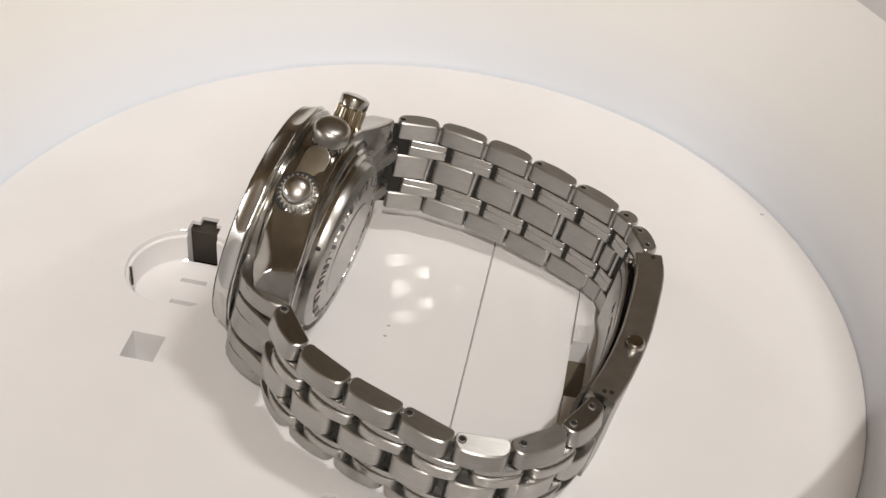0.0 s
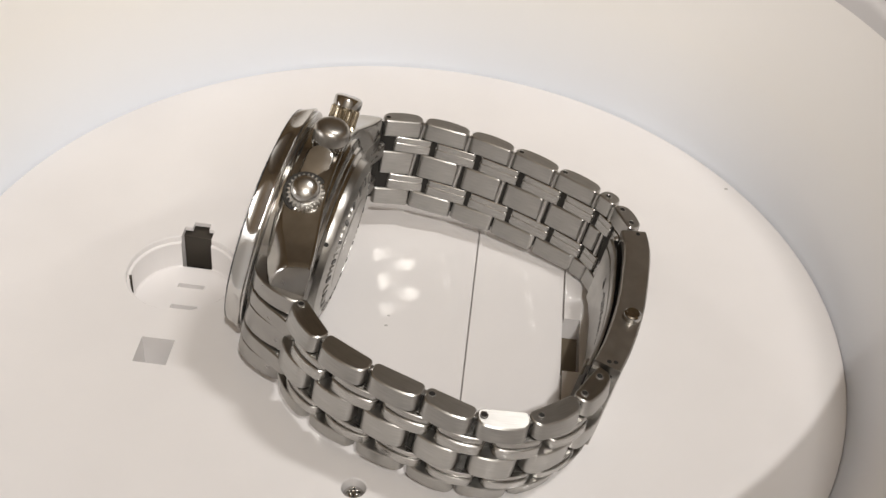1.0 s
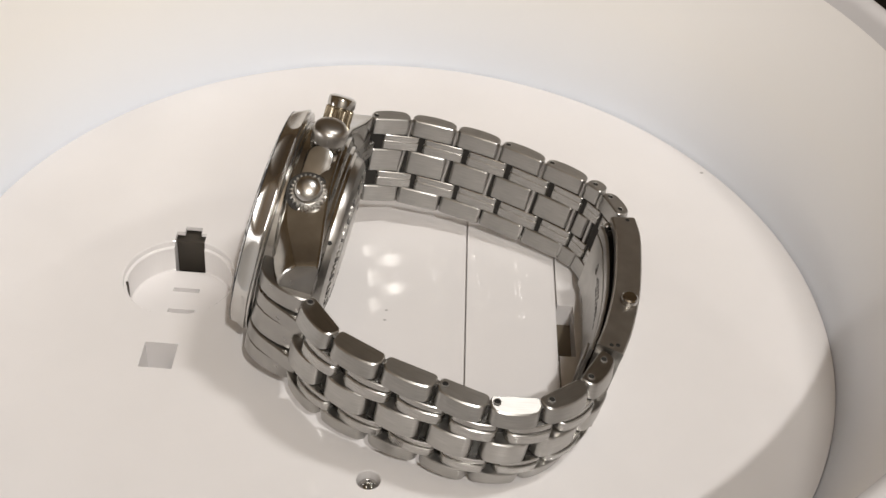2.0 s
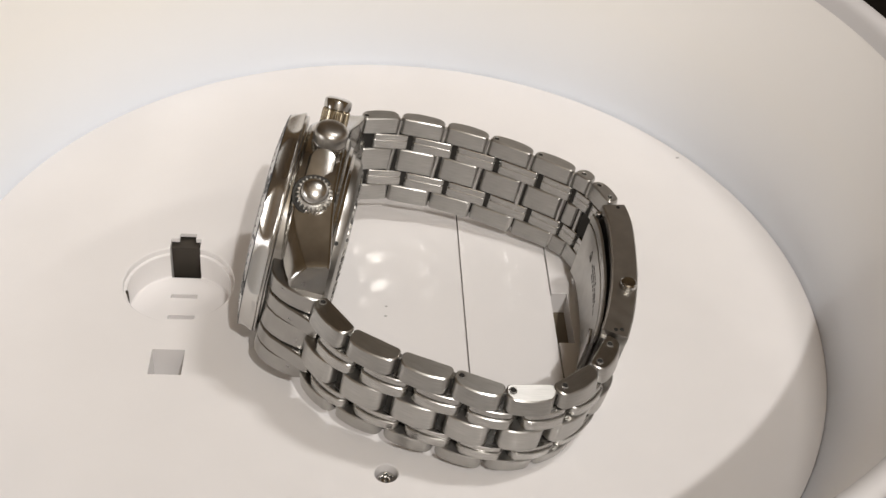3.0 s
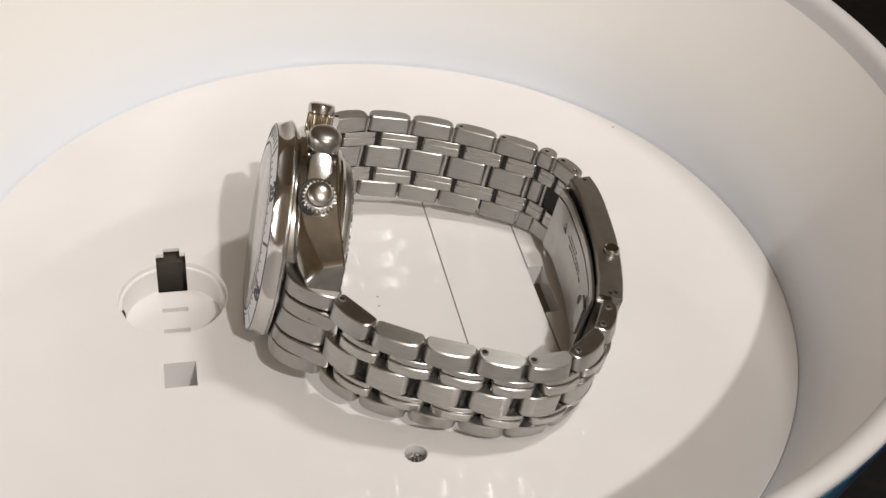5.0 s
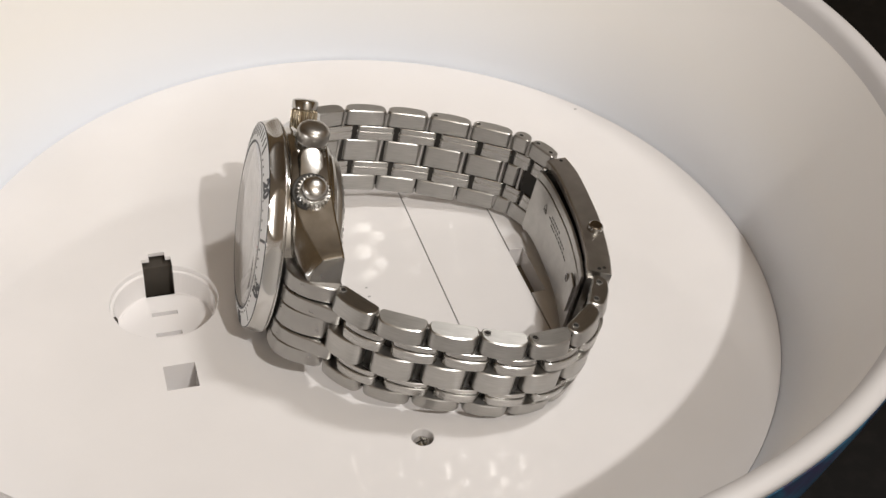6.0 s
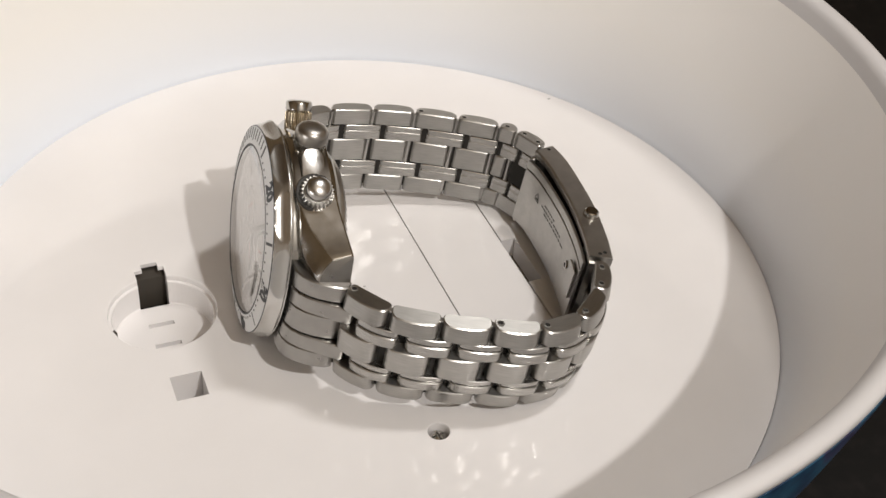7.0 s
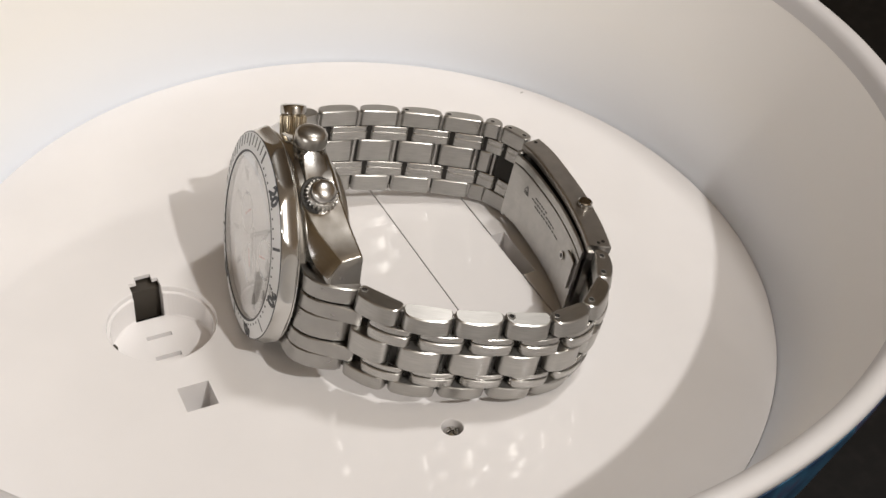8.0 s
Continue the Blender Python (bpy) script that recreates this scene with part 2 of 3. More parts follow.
recess = lathe([(0, -0.82), (1.12, -0.82), (1.15, -0.79), (1.16, -0.17), (1.175, -0.15), (1.225, -0.14), (1.235, -0.02), (1.255, 0.0), (1.255, 0.3), (0, 0.3)], 72)
seam_turn = Matrix.Rotation(radians(-6.2), 4, "Z")
carve(disc, [
    moved(recess, Matrix.Translation((-4.40, 1.15, 0))),
    moved(box(-0.345, 0.345, -0.42, 0.03, -2, 0.5), tilted(-4.2, 2.63)),
    moved(box(-0.19, 0.19, 0.0, 0.2, -0.16, 0.5), tilted(-4.17, 2.65)),
    moved(box(-0.9, 0.9, -0.10, 1.2, -2, -0.13), tilted(-4.2, 2.63)),
    moved(box(-0.9, 0.9, 0.02, 1.2, -2, -0.10), tilted(-4.2, 2.63)),
    moved(box(-0.03, 0.03, -0.06, 0.06, -0.6, 0.4), Matrix.Translation((-5.55, 1.10, 0)) @ Matrix.Rotation(radians(12), 4, "Z")),
    moved(box(0.0, 0.37, -1.55, 0.05, -0.60, 0.4), Matrix.Translation((3.97, 0.0, 0)) @ seam_turn),
    moved(box(-0.35, 0.35, -0.37, 0.37, -0.85, 0.5), tilted(-4.68, -1.33)),
    moved(box(-0.30, 0.30, -0.07, 0.06, -0.98, -0.5), tilted(-4.32, 1.585)),
    moved(box(-0.30, 0.30, -0.07, 0.06, -0.98, -0.5), tilted(-4.40, 0.885)),
    moved(lathe([(0, -0.40), (0.225, -0.40), (0.235, -0.02), (0.25, 0.0), (0.25, 0.4), (0, 0.4)], 32), Matrix.Translation((-0.42, -4.82, 0))),
    moved(box(-0.018, 0.018, -3.3, 3.4, -0.15, 0.3), Matrix.Translation((1.94, 0.05, 0)) @ seam_turn),
    moved(box(-0.02, 0.02, -3.6, 3.4, -0.15, 0.3), Matrix.Translation((3.95, -0.2, 0)) @ seam_turn),
])
for f in disc.data.polygons:
    f.use_smooth = False
part("notch_shade_plug", moved(box(-0.029, 0.029, -0.059, 0.059, -0.59, -0.15), Matrix.Translation((-5.55, 1.10, 0)) @ Matrix.Rotation(radians(12), 4, "Z")), DARK, tub, "dark plug painting shade into the rim notch")
part("dark_pit", moved(box(0.002, 0.368, -1.548, 0.048, -0.62, -0.585), Matrix.Translation((3.97, 0.0, 0)) @ seam_turn), PIT, tub, "latch pit bottom, its shade painted brown")
part("dark_inside", moved(box(-0.8, 0.8, -0.07, 1.0, -1.1, -0.2), tilted(-4.2, 2.63)), DARK, tub, "dark block painting the shade of the hollow under the plate")

inner = [(9.807, -0.6), (9.808, -0.2), (9.815, 0.0), (9.89, 0.10), (10.03, 0.40), (10.19, 0.8), (10.72, 2.4), (11.32, 4.3), (11.62, 5.28)]
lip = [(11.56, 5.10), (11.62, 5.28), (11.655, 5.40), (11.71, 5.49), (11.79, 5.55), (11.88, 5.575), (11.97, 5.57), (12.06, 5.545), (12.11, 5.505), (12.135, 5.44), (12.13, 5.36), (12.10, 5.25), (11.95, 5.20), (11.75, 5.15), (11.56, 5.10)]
outer = [(11.95, 5.20), (11.5, 3.2), (10.7, 0.2), (10.2, -2.28), (9.6, -2.3), (9.6, -1.6), (9.807, -0.6)]
sleeve = [(12.09, 5.27), (12.12, 5.25), (12.04, 4.8), (11.56, 2.9), (10.78, 0.1), (10.26, -2.2), (10.23, -2.2), (11.5, 3.0), (12.05, 5.2), (12.09, 5.27)]
# the soft wall leans a little out of true
LEAN = TUB @ Matrix(((1, 0, -0.062, 0), (0, 1, -0.033, 0), (0, 0, 1, 0), (0, 0, 0, 1)))
part("bowl_wall", moved(lathe(inner + outer, 192), LEAN), WALLW, tub, "smooth white flared plastic wall", 65)
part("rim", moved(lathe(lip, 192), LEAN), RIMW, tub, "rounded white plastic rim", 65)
part("printed_sleeve", moved(lathe(sleeve, 160), LEAN), SLEEVE, tub, "glossy blue and purple printed sleeve")

# screw in its recess
screw = part("screw", lathe([(0, -0.26), (0.06, -0.265), (0.12, -0.29), (0.18, -0.34), (0.205, -0.38), (0.205, -0.56), (0, -0.56)], 32), POLISHED, tub, "small shiny cross-head screw")
carve(screw, [box(-0.125, 0.125, -0.03, 0.03, -0.42, 0), box(-0.03, 0.03, -0.125, 0.125, -0.42, 0)])
screw.location = (-0.42 * U, -4.82 * U, 0.17 * U)
for x, y, r in ((0.17, -0.04, 0.035), (0.12, -0.35, 0.04), (8.42, 4.9, 0.05)):
    s = part("speck", moved(lathe([(0, 0.012), (r * 0.6, 0.01), (r, 0.003), (r, -0.01), (0, -0.01)], 10), Matrix.Diagonal((1, 0.7, 1, 1))), GREY, tub, "tiny dark speck of dirt")
    s.location = (x * U, y * U, 0)
# ---------------------------------------------------------------- the wristwatch
watch = empty("wristwatch", "steel chronograph wristwatch standing on its side with a closed bracelet", "watch")

# case frame: x to the six o'clock side, y to the crown side, z out of the dial
FACE = Vector((-2.58, 0.44, 2.36))
E1 = Vector((-0.953, 0.240, 0.185)).normalized()
E2 = Vector((-0.244, -0.970, 0.0))
E2 = (E2 - E1 * E2.dot(E1)).normalized()
E3 = E1.cross(E2)
CASE = Matrix(((E2.x, E3.x, E1.x, FACE.x), (E2.y, E3.y, E1.y, FACE.y), (E2.z, E3.z, E1.z, FACE.z), (0, 0, 0, 1)))
PLACE = Matrix.Translation(FACE * U) @ CASE.to_3x3().to_4x4()


def case_part(name, bm, mat, parent=None, label="", smooth=30):
    ob = part(name, bm, mat, parent or watch, label, smooth)
    if parent is None:
        ob.matrix_basis = PLACE
    return ob


# middle case: a barrel between two flanks that run out into the lugs
case = case_part("case", lathe([(0, -0.50), (2.13, -0.50), (2.17, -0.54), (2.18, -1.34), (2.12, -1.46), (1.98, -1.52), (1.96, -1.58), (1.90, -1.60), (1.86, -1.66), (0, -1.66)], 96), POLISHED, None,
                 "polished steel case with curved lugs")


def flank_side(sy):
    """One long flank with its two lugs: brushed outside, with a polished slope towards the dial."""
    bm = bmesh.new()
    # along the case, inner and outer half-width, top, bottom, width and drop of the polished slope
    half = [(0.0, 1.30, 2.30, -0.57, -1.40, 0.05, 0.06), (0.35, 1.28, 2.275, -0.57, -1.40, 0.05, 0.06), (0.7, 1.22, 2.18, -0.57, -1.41, 0.05, 0.06), (1.05, 1.15, 2.03, -0.58, -1.43, 0.06, 0.07),
            (1.35, 1.12, 1.875, -0.60, -1.48, 0.08, 0.09), (1.65, 1.115, 1.725, -0.63, -1.53, 0.13, 0.13), (1.9, 1.11, 1.61, -0.67, -1.58, 0.24, 0.19), (2.12, 1.11, 1.52, -0.73, -1.62, 0.36, 0.26),
            (2.30, 1.06, 1.455, -0.80, -1.65, 0.42, 0.29), (2.45, 1.02, 1.41, -0.89, -1.67, 0.42, 0.29), (2.54, 1.00, 1.38, -0.96, -1.68, 0.40, 0.27), (2.58, 1.01, 1.35, -1.03, -1.68, 0.36, 0.22)]
    # the bracelet sits a little towards the nine o'clock side
    if sy > 0:
        half = [(r[0], r[1] - 0.22 * min(1.0, r[0] / 2.0), *r[2:]) for r in half]
    else:
        half = [(r[0], r[1] + 0.34 * min(1.0, max(0.0, (r[0] - 0.8) / 1.2)), r[2] + 0.04 * min(1.0, max(0.0, (r[0] - 0.8) / 1.2)), *r[3:]) for r in half]
    rows = [(-r[0], *r[1:]) for r in half[:0:-1]] + half
    loops = []
    for d, wi, wo, zt, zb, bw, bh in rows:
        lean = 0.055 if sy > 0 else 0.0
        bw = min(bw, wo - wi - 0.06 - lean)
        ring = [(wi, zb), (wi, zt - 0.02), (wi + 0.02, zt), (wo - lean - bw, zt), (wo - lean - bw * 0.45, zt - bh * 0.42), (wo - lean - 0.012, zt - bh + 0.012), (wo - lean, zt - bh - 0.012), (wo + lean, zb + 0.06), (wo + lean - 0.02, zb + 0.015), (wo + lean - 0.06, zb)]
        slant = 0.26 * max(0.0, min(1.0, (abs(d) - 2.3) / 0.28)) * (1 if d > 0 else -1)
        loops.append([bm.verts.new((d + slant * (wo - w), sy * w, z)) for w, z in ring])
    for a, b in zip(loops, loops[1:]):
        for i in range(len(a)):
            j = (i + 1) % len(a)
            bm.faces.new((a[i], a[j], b[j], b[i])).material_index = 2 if i == 6 else 0
            if i in (2, 3, 5, 6, 7, 9):
                bm.edges.get((a[i], b[i])).smooth = False
    for loop in (loops[0], loops[-1]):
        bm.faces.new(loop).material_index = 1
    return bm


for sy in (1, -1):
    side = case_part("flank", flank_side(sy), POLISHED, case, "polished flank and lugs with a sloping edge", 40)
    side.data.materials.append(ENDSTEEL)
    side.data.materials.append(FLANK)

# case back
back = case_part("case_back", lathe([(0, -1.92), (1.25, -1.92), (1.62, -1.86), (1.72, -1.80), (1.76, -1.70), (1.76, -1.64), (0, -1.64)], 80), SATIN, None, "steel case back with engraved ring")
for k in range(66):
    a, w, h = radians(k * 360 / 66), 0.030 + 0.022 * random.random(), 0.075 + 0.025 * random.random()
    if random.random() < 0.1:
        continue
    case_part("engraving", moved(prism([(-w, -h), (w, -h), (w, h), (-w, h)], -0.026, 0.02, 0.008), Matrix.Rotation(a, 4, "Z") @ Matrix.Translation((0, 1.42, -1.892)) @ Matrix.Rotation(math.atan2(0.06, 0.37), 4, "X")), EDGE if k % 3 else ENGRAVED, back)
case_part("medal", lathe([(0, -1.96), (0.7, -1.955), (0.95, -1.935), (1.0, -1.90), (0, -1.90)], 48), SATIN, back, "raised medal on the back")

# bezel with twelve hollows scooped out of its sloping edge
def scallop(r, z, a):
    if r < 2.2 or z > -0.138 or z < -0.462:
        return r
    k = ((a / radians(30)) % 1.0 - 0.5) / 0.44
    h = (z + 0.335) / 0.20
    return r - max(0.0, 0.072 * (1 - k * k - h * h))


BEZEL = [(1.85, -0.38), (1.85, -0.066), (1.87, -0.054), (2.275, -0.132)] + [(2.28 + 0.134 * f, -0.140 - 0.291 * f) for f in (k / 14 for k in range(15))] + [
    (2.416, -0.444), (2.408, -0.458), (2.36, -0.466), (2.335, -0.474), (2.335, -0.482), (2.362, -0.490), (2.368, -0.512), (2.35, -0.524), (1.85, -0.524), (1.85, -0.38)]
bezel = case_part("bezel", lathe(BEZEL, 360, scallop), BEZELSTEEL, None, "polished steel diving bezel with scalloped edge", 16)
case_part("bezel_insert", lathe([(1.845, 0.004), (2.235, -0.074), (2.235, -0.09), (1.845, -0.015), (1.845, 0.004)], 128), INSERT, bezel, "silver minute ring with dark markings")


def on_insert(bm, minute, r):
    """Lays a flat mark, up along +y, at a minute on the sloping ring, its top towards the middle."""
    a = radians((15 - minute) * 6)
    slope = Matrix.Rotation(-math.atan2(0.078, 0.39), 4, "X")
    z = 0.004 - (r - 1.845) * 0.2 + 0.004
    return moved(bm, Matrix.Rotation(a, 4, "Z") @ Matrix.Translation((0, r, z)) @ slope)


for minute in range(0, 60):
    if minute % 5 == 0 and minute not in (0, 5, 10, 20, 30, 40, 50):
        w, l, r = (0.03, 0.15, 2.05) if minute != 35 else (0.012, 0.15, 2.04)
        case_part("minute_bar", on_insert(box(-w, w, -l, l, -0.008, 0.003), minute, r), INK, bezel)
    elif minute < 15:
        case_part("minute_line", on_insert(box(-0.019, 0.019, -0.155 if minute % 5 == 0 else -0.115, 0.115, -0.008, 0.003), minute, 2.085), INK, bezel)
    elif minute % 10:
        case_part("minute_dot", on_insert(box(-0.02, 0.02, -0.02, 0.02, -0.008, 0.003), minute, 1.92), INK, bezel)


def numeral(text, minute):
    data = bpy.data.curves.new("numeral", "FONT")
    data.body, data.size, data.align_x, data.align_y, data.extrude, data.offset = text, 0.40, "CENTER", "CENTER", 0.004, 0.02
    tmp = new("numeral_curve", data)
    me = bpy.data.meshes.new_from_object(tmp.evaluated_get(bpy.context.evaluated_depsgraph_get()))
    bpy.data.objects.remove(tmp)
    bm = bmesh.new()
    bm.from_mesh(me)
    bpy.data.meshes.remove(me)
    case_part("numeral", on_insert(bm, minute, 2.055), INK, bezel)


for text, minute in (("20", 20), ("30", 30), ("40", 40), ("50", 50)):
    numeral(text, minute)

case_part("gasket", lathe([(1.812, -0.02), (1.812, 0.010), (1.838, 0.010), (1.85, 0.004), (1.85, -0.02), (1.812, -0.02)], 128), INK, bezel, "thin dark ring round the crystal")
case_part("insert_groove", lathe([(2.226, -0.085), (2.226, -0.072), (2.240, -0.073), (2.246, -0.085), (2.226, -0.085)], 160), INK, bezel, "thin dark line round the minute ring")

# dial under the crystal
dial = case_part("dial", lathe([(0, -0.20), (1.70, -0.20), (1.80, -0.10), (1.80, -0.26), (0, -0.26)], 96), DIAL, None, "silver white dial with three small counters")
for x, y in ((0, -0.80), (0.80, 0), (-0.80, 0)):
    sub = case_part("counter", moved(lathe([(0.40, -0.20), (0.44, -0.185), (0.48, -0.20), (0.48, -0.205), (0.40, -0.205), (0.40, -0.20)], 48), Matrix.Translation((x, y, 0))), POLISHED, dial, "small counter ring")
    case_part("counter_hand", moved(box(-0.015, 0.015, -0.06, 0.34, -0.185, -0.172), Matrix.Translation((x, y, 0)) @ Matrix.Rotation(radians(40 + 100 * x), 4, "Z")), RED, dial, "small red hand")
for h in range(12):
    if h in (3, 6, 9):
        continue
    a = radians(90 - h * 30)
    case_part("hour_marker", moved(prism(rounded(0.34, 0.11, 0.02, 0.02, 2), -0.20, -0.165, 0.01), Matrix.Rotation(a + math.pi / 2, 4, "Z") @ Matrix.Translation((1.46, 0, 0))), GREY, dial, "dark-edged hour marker")
for a, l, w in ((200, 0.95, 0.07), (312, 1.35, 0.06)):
    case_part("hand", moved(prism([(-w, -0.2), (w, -0.2), (w * 0.8, l * 0.85), (0, l), (-w * 0.8, l * 0.85)], -0.15, -0.13), Matrix.Rotation(radians(a), 4, "Z")), GREY, dial, "grey sword hand")
case_part("date_window", box(0.98, 1.32, -0.13, 0.13, -0.199, -0.19), GREY, dial, "dark date display")
crystal = case_part("crystal", lathe([(0, 0.09), (0.6, 0.082), (1.2, 0.06), (1.6, 0.035), (1.76, 0.015), (1.81, -0.01), (1.81, -0.06), (1.6, -0.05), (0, -0.02)], 96), GLASS, None, "domed clear crystal")
crystal.visible_shadow = False
SET = Matrix.Translation((0, 0, -0.05 * U)) @ Matrix.Diagonal((1.018, 1.018, 1.0, 1.0))
for ob in bezel.children:
    ob.matrix_basis = SET
for ob in (dial, crystal):
    ob.matrix_basis = PLACE @ SET


# crown and pushers, built along +z
def fluted(r, z0, z1, teeth, depth):
    bm = bmesh.new()
    n = teeth * 4
    prof = []
    for k in range(n):
        a = 2 * math.pi * k / n
        prof.append((a, r - (depth if k % 4 in (0, 3) else 0)))
    levels = [(z0, 0.0), (z1 - 0.03, 0), (z1, 0.03)]
    loops = [[bm.verts.new(((q - d) * math.cos(a), (q - d) * math.sin(a), z)) for a, q in prof] for z, d in levels]
    for a, b in zip(loops, loops[1:]):
        for i in range(n):
            j = (i + 1) % n
            bm.faces.new((a[i], a[j], b[j], b[i]))
    bm.faces.new(loops[0])
    bm.faces.new(loops[-1])
    return bm


def radial(angle, r, z):
    """A pose on the case flank, outward at an angle from the crown towards six."""
    a = radians(angle)
    out = Vector((math.sin(a), math.cos(a), 0))
    side = Vector((math.cos(a), -math.sin(a), 0))
    up = Vector((0, 0, 1))
    m = Matrix((side, up, out)).transposed().to_4x4()
    return Matrix.Translation((out.x * r, out.y * r, z)) @ m


def flank(name, bm, mat, angle, r, z, parent=None, label="", smooth=30):
    return case_part(name, moved(bm, radial(angle, r, z)), mat, parent, label, smooth)


def guard(sx):
    """A shoulder on the flank between the crown and a pusher, milled flat square to the pusher's axis."""
    bm = bmesh.new()
    a = radians(29)
    out, along = Vector((math.sin(a), math.cos(a))), Vector((-math.cos(a), math.sin(a)))
    loops = []
    for grow, down in ((0.12, -0.34), (0.055, -0.13), (0.022, -0.035), (0.0, -0.004), (-0.02, 0.0)):
        loop = []
        for x, z in rounded(1.30 + 2 * grow, 0.50 + 2 * grow, 0.24 + grow * 0.9, 0.24 + grow * 0.9, 8):
            # the pad narrows a little towards the crown
            z *= 1.0 - 0.10 * x
            p = out * (2.275 + down) + along * (0.30 + x)
            loop.append(bm.verts.new((sx * p.x, p.y, -1.03 + z)))
        loops.append(loop)
    n = len(loops[0])
    for p, q in zip(loops, loops[1:]):
        for i in range(n):
            j = (i + 1) % n
            bm.faces.new((p[i], p[j], q[j], q[i]))
    bm.faces.new(loops[-1])
    return bm


crown = flank("crown", fluted(0.352, 0.02, 0.19, 26, 0.04), POLISHED, -1.5, 2.25, -1.06, None, "fluted steel winding crown", 25)
flank("crown_cap", lathe([(0.28, 0.16), (0.335, 0.17), (0.35, 0.19), (0.352, 0.36), (0.34, 0.42), (0.305, 0.47), (0.24, 0.508), (0.16, 0.53), (0.08, 0.54), (0, 0.543)], 48), CLASPSTEEL, -1.5, 2.25, -1.06, crown, "domed polished crown cap")
for sx in (1, -1):
    case_part("crown_guard", guard(sx), POLISHED, case, "flat milled shoulder beside the crown", 35)
low = flank("pusher", fluted(0.37, -0.05, 0.215, 24, 0.045), EDGE, 31.5, 2.20, -1.03, None, "round steel pusher with knurled collar", 25)
flank("pusher_seat", lathe([(0.30, 0.06), (0.43, 0.06), (0.44, 0.085), (0.42, 0.10), (0.30, 0.10)], 40), GRIMESHADE, 31.5, 2.20, -1.03, low, "dark ring round the pusher")
flank("pusher_cap", lathe([(0.25, 0.17), (0.27, 0.20), (0.285, 0.26), (0.285, 0.33), (0.26, 0.405), (0.205, 0.46), (0.12, 0.495), (0, 0.507)], 48), BEZELSTEEL, 31.5, 2.20, -1.03, low, "smooth domed pusher cap")
high = flank("pusher", fluted(0.295, 0.0, 0.43, 20, 0.03), GOLDLIT, -30, 2.22, -1.04, None, "tall steel pusher, golden reflection painted on its collar", 25)
flank("pusher_cap", lathe([(0.24, 0.40), (0.27, 0.44), (0.288, 0.455), (0.29, 0.60), (0.275, 0.64), (0.22, 0.665), (0, 0.675)], 40), POLISHED, -30, 2.22, -1.04, high, "flat-topped pusher cap")
flank("case_hole", lathe([(0, 0.012), (0.045, 0.012), (0.052, -0.03), (0, -0.03)], 20), BLACK, 53, 1.757, -1.69, back, "small dark hole")

# ---------------------------------------------------------------- bracelet
# joints of the chain on the upper edge, in plan, from the six o'clock side round to the twelve o'clock side
NEAR = [(-1.60, -2.74), (-1.06, -3.64), (-0.17, -4.22), (0.80, -4.66), (1.73, -5.07), (2.74, -5.04), (3.67, -4.43), (4.26, -3.58)]
FAR = [(-0.10, 3.17), (0.83, 3.27), (1.86, 3.04), (2.83, 2.68), (3.78, 2.19), (4.66, 1.65), (5.00, 1.30), (5.28, 0.56)]
NB = Vector((0.1236, -0.0386, 0.9916)).normalized()
# down the bracelet's width: the near side, the far side and the clasp each lean a little differently
AXIS_NEAR, AXIS_FAR, AXIS_CLASP = Vector((0.150, -0.075, 0.985)).normalized(), Vector((0.205, 0.055, 0.976)).normalized(), Vector((0.170, -0.010, 0.985)).normalized()
TOP = Vector((3.446, -1.438, 2.328))
DOME = 0.15
THICK = 0.30


def top_of(x, y):
    return Vector((x, y, TOP.z - (NB.x * (x - TOP.x) + NB.y * (y - TOP.y)) / NB.z))


def width_at(x):
    return 2.30 - 0.13 * min(1.0, max(0.0, (x + 1.6) / 6.5))


def mix(p, q, f):
    return (p[0] + (q[0] - p[0]) * f, p[1] + (q[1] - p[1]) * f)


# an added dark core paints the gaps' shade; pins and links are its pieces
def core_strip(joints, axis):
    bm = bmesh.new()
    loops = []
    for i, p in enumerate(joints):
        a, b = Vector(joints[max(0, i - 1)]), Vector(joints[min(len(joints) - 1, i + 1)])
        t = (b - a).normalized()
        s = Vector((-t.y, t.x)) * 0.04
        q, w = Vector(p), width_at(p[0])
        loops.append([bm.verts.new(top_of(q.x + d * s.x, q.y + d * s.y) - axis * v) for d, v in ((1, 0.12), (-1, 0.12), (-1, w - 0.12), (1, w - 0.12))])
    for a, b in zip(loops, loops[1:]):
        for i in range(4):
            bm.faces.new((a[i], a[(i + 1) % 4], b[(i + 1) % 4], b[i]))
    bm.faces.new(loops[0])
    bm.faces.new(loops[-1])
    return bm


bracelet = part("bracelet", core_strip([(-1.80, -2.42)] + NEAR, AXIS_NEAR), GRIMESHADE, watch, "grimy, shade-dark core added in the five-row steel bracelet")
part("bracelet_core", core_strip([(-0.45, 3.05)] + FAR, AXIS_FAR), GRIMESHADE, bracelet)
for joints, axis in ((NEAR, AXIS_NEAR), (FAR, AXIS_FAR)):
    for p in joints[1:-1]:
        p = mix(p, (1.8, -0.9), 0.011)
        part("pin", moved(lathe([(0, -2.10), (0.055, -2.10), (0.055, -0.06), (0, -0.06)], 12), Matrix.Translation(top_of(*p)) @ axis.to_track_quat("Z", "Y").to_matrix().to_4x4()), EDGE, bracelet, "thin steel pin in the bracelet joint")
ROWS_V = ((0.0, 0.186, "outer_link"), (0.192, 0.364, "narrow_link"), (0.37, 0.63, "centre_link"), (0.636, 0.808, "narrow_link"), (0.814, 1.0, "outer_link"))


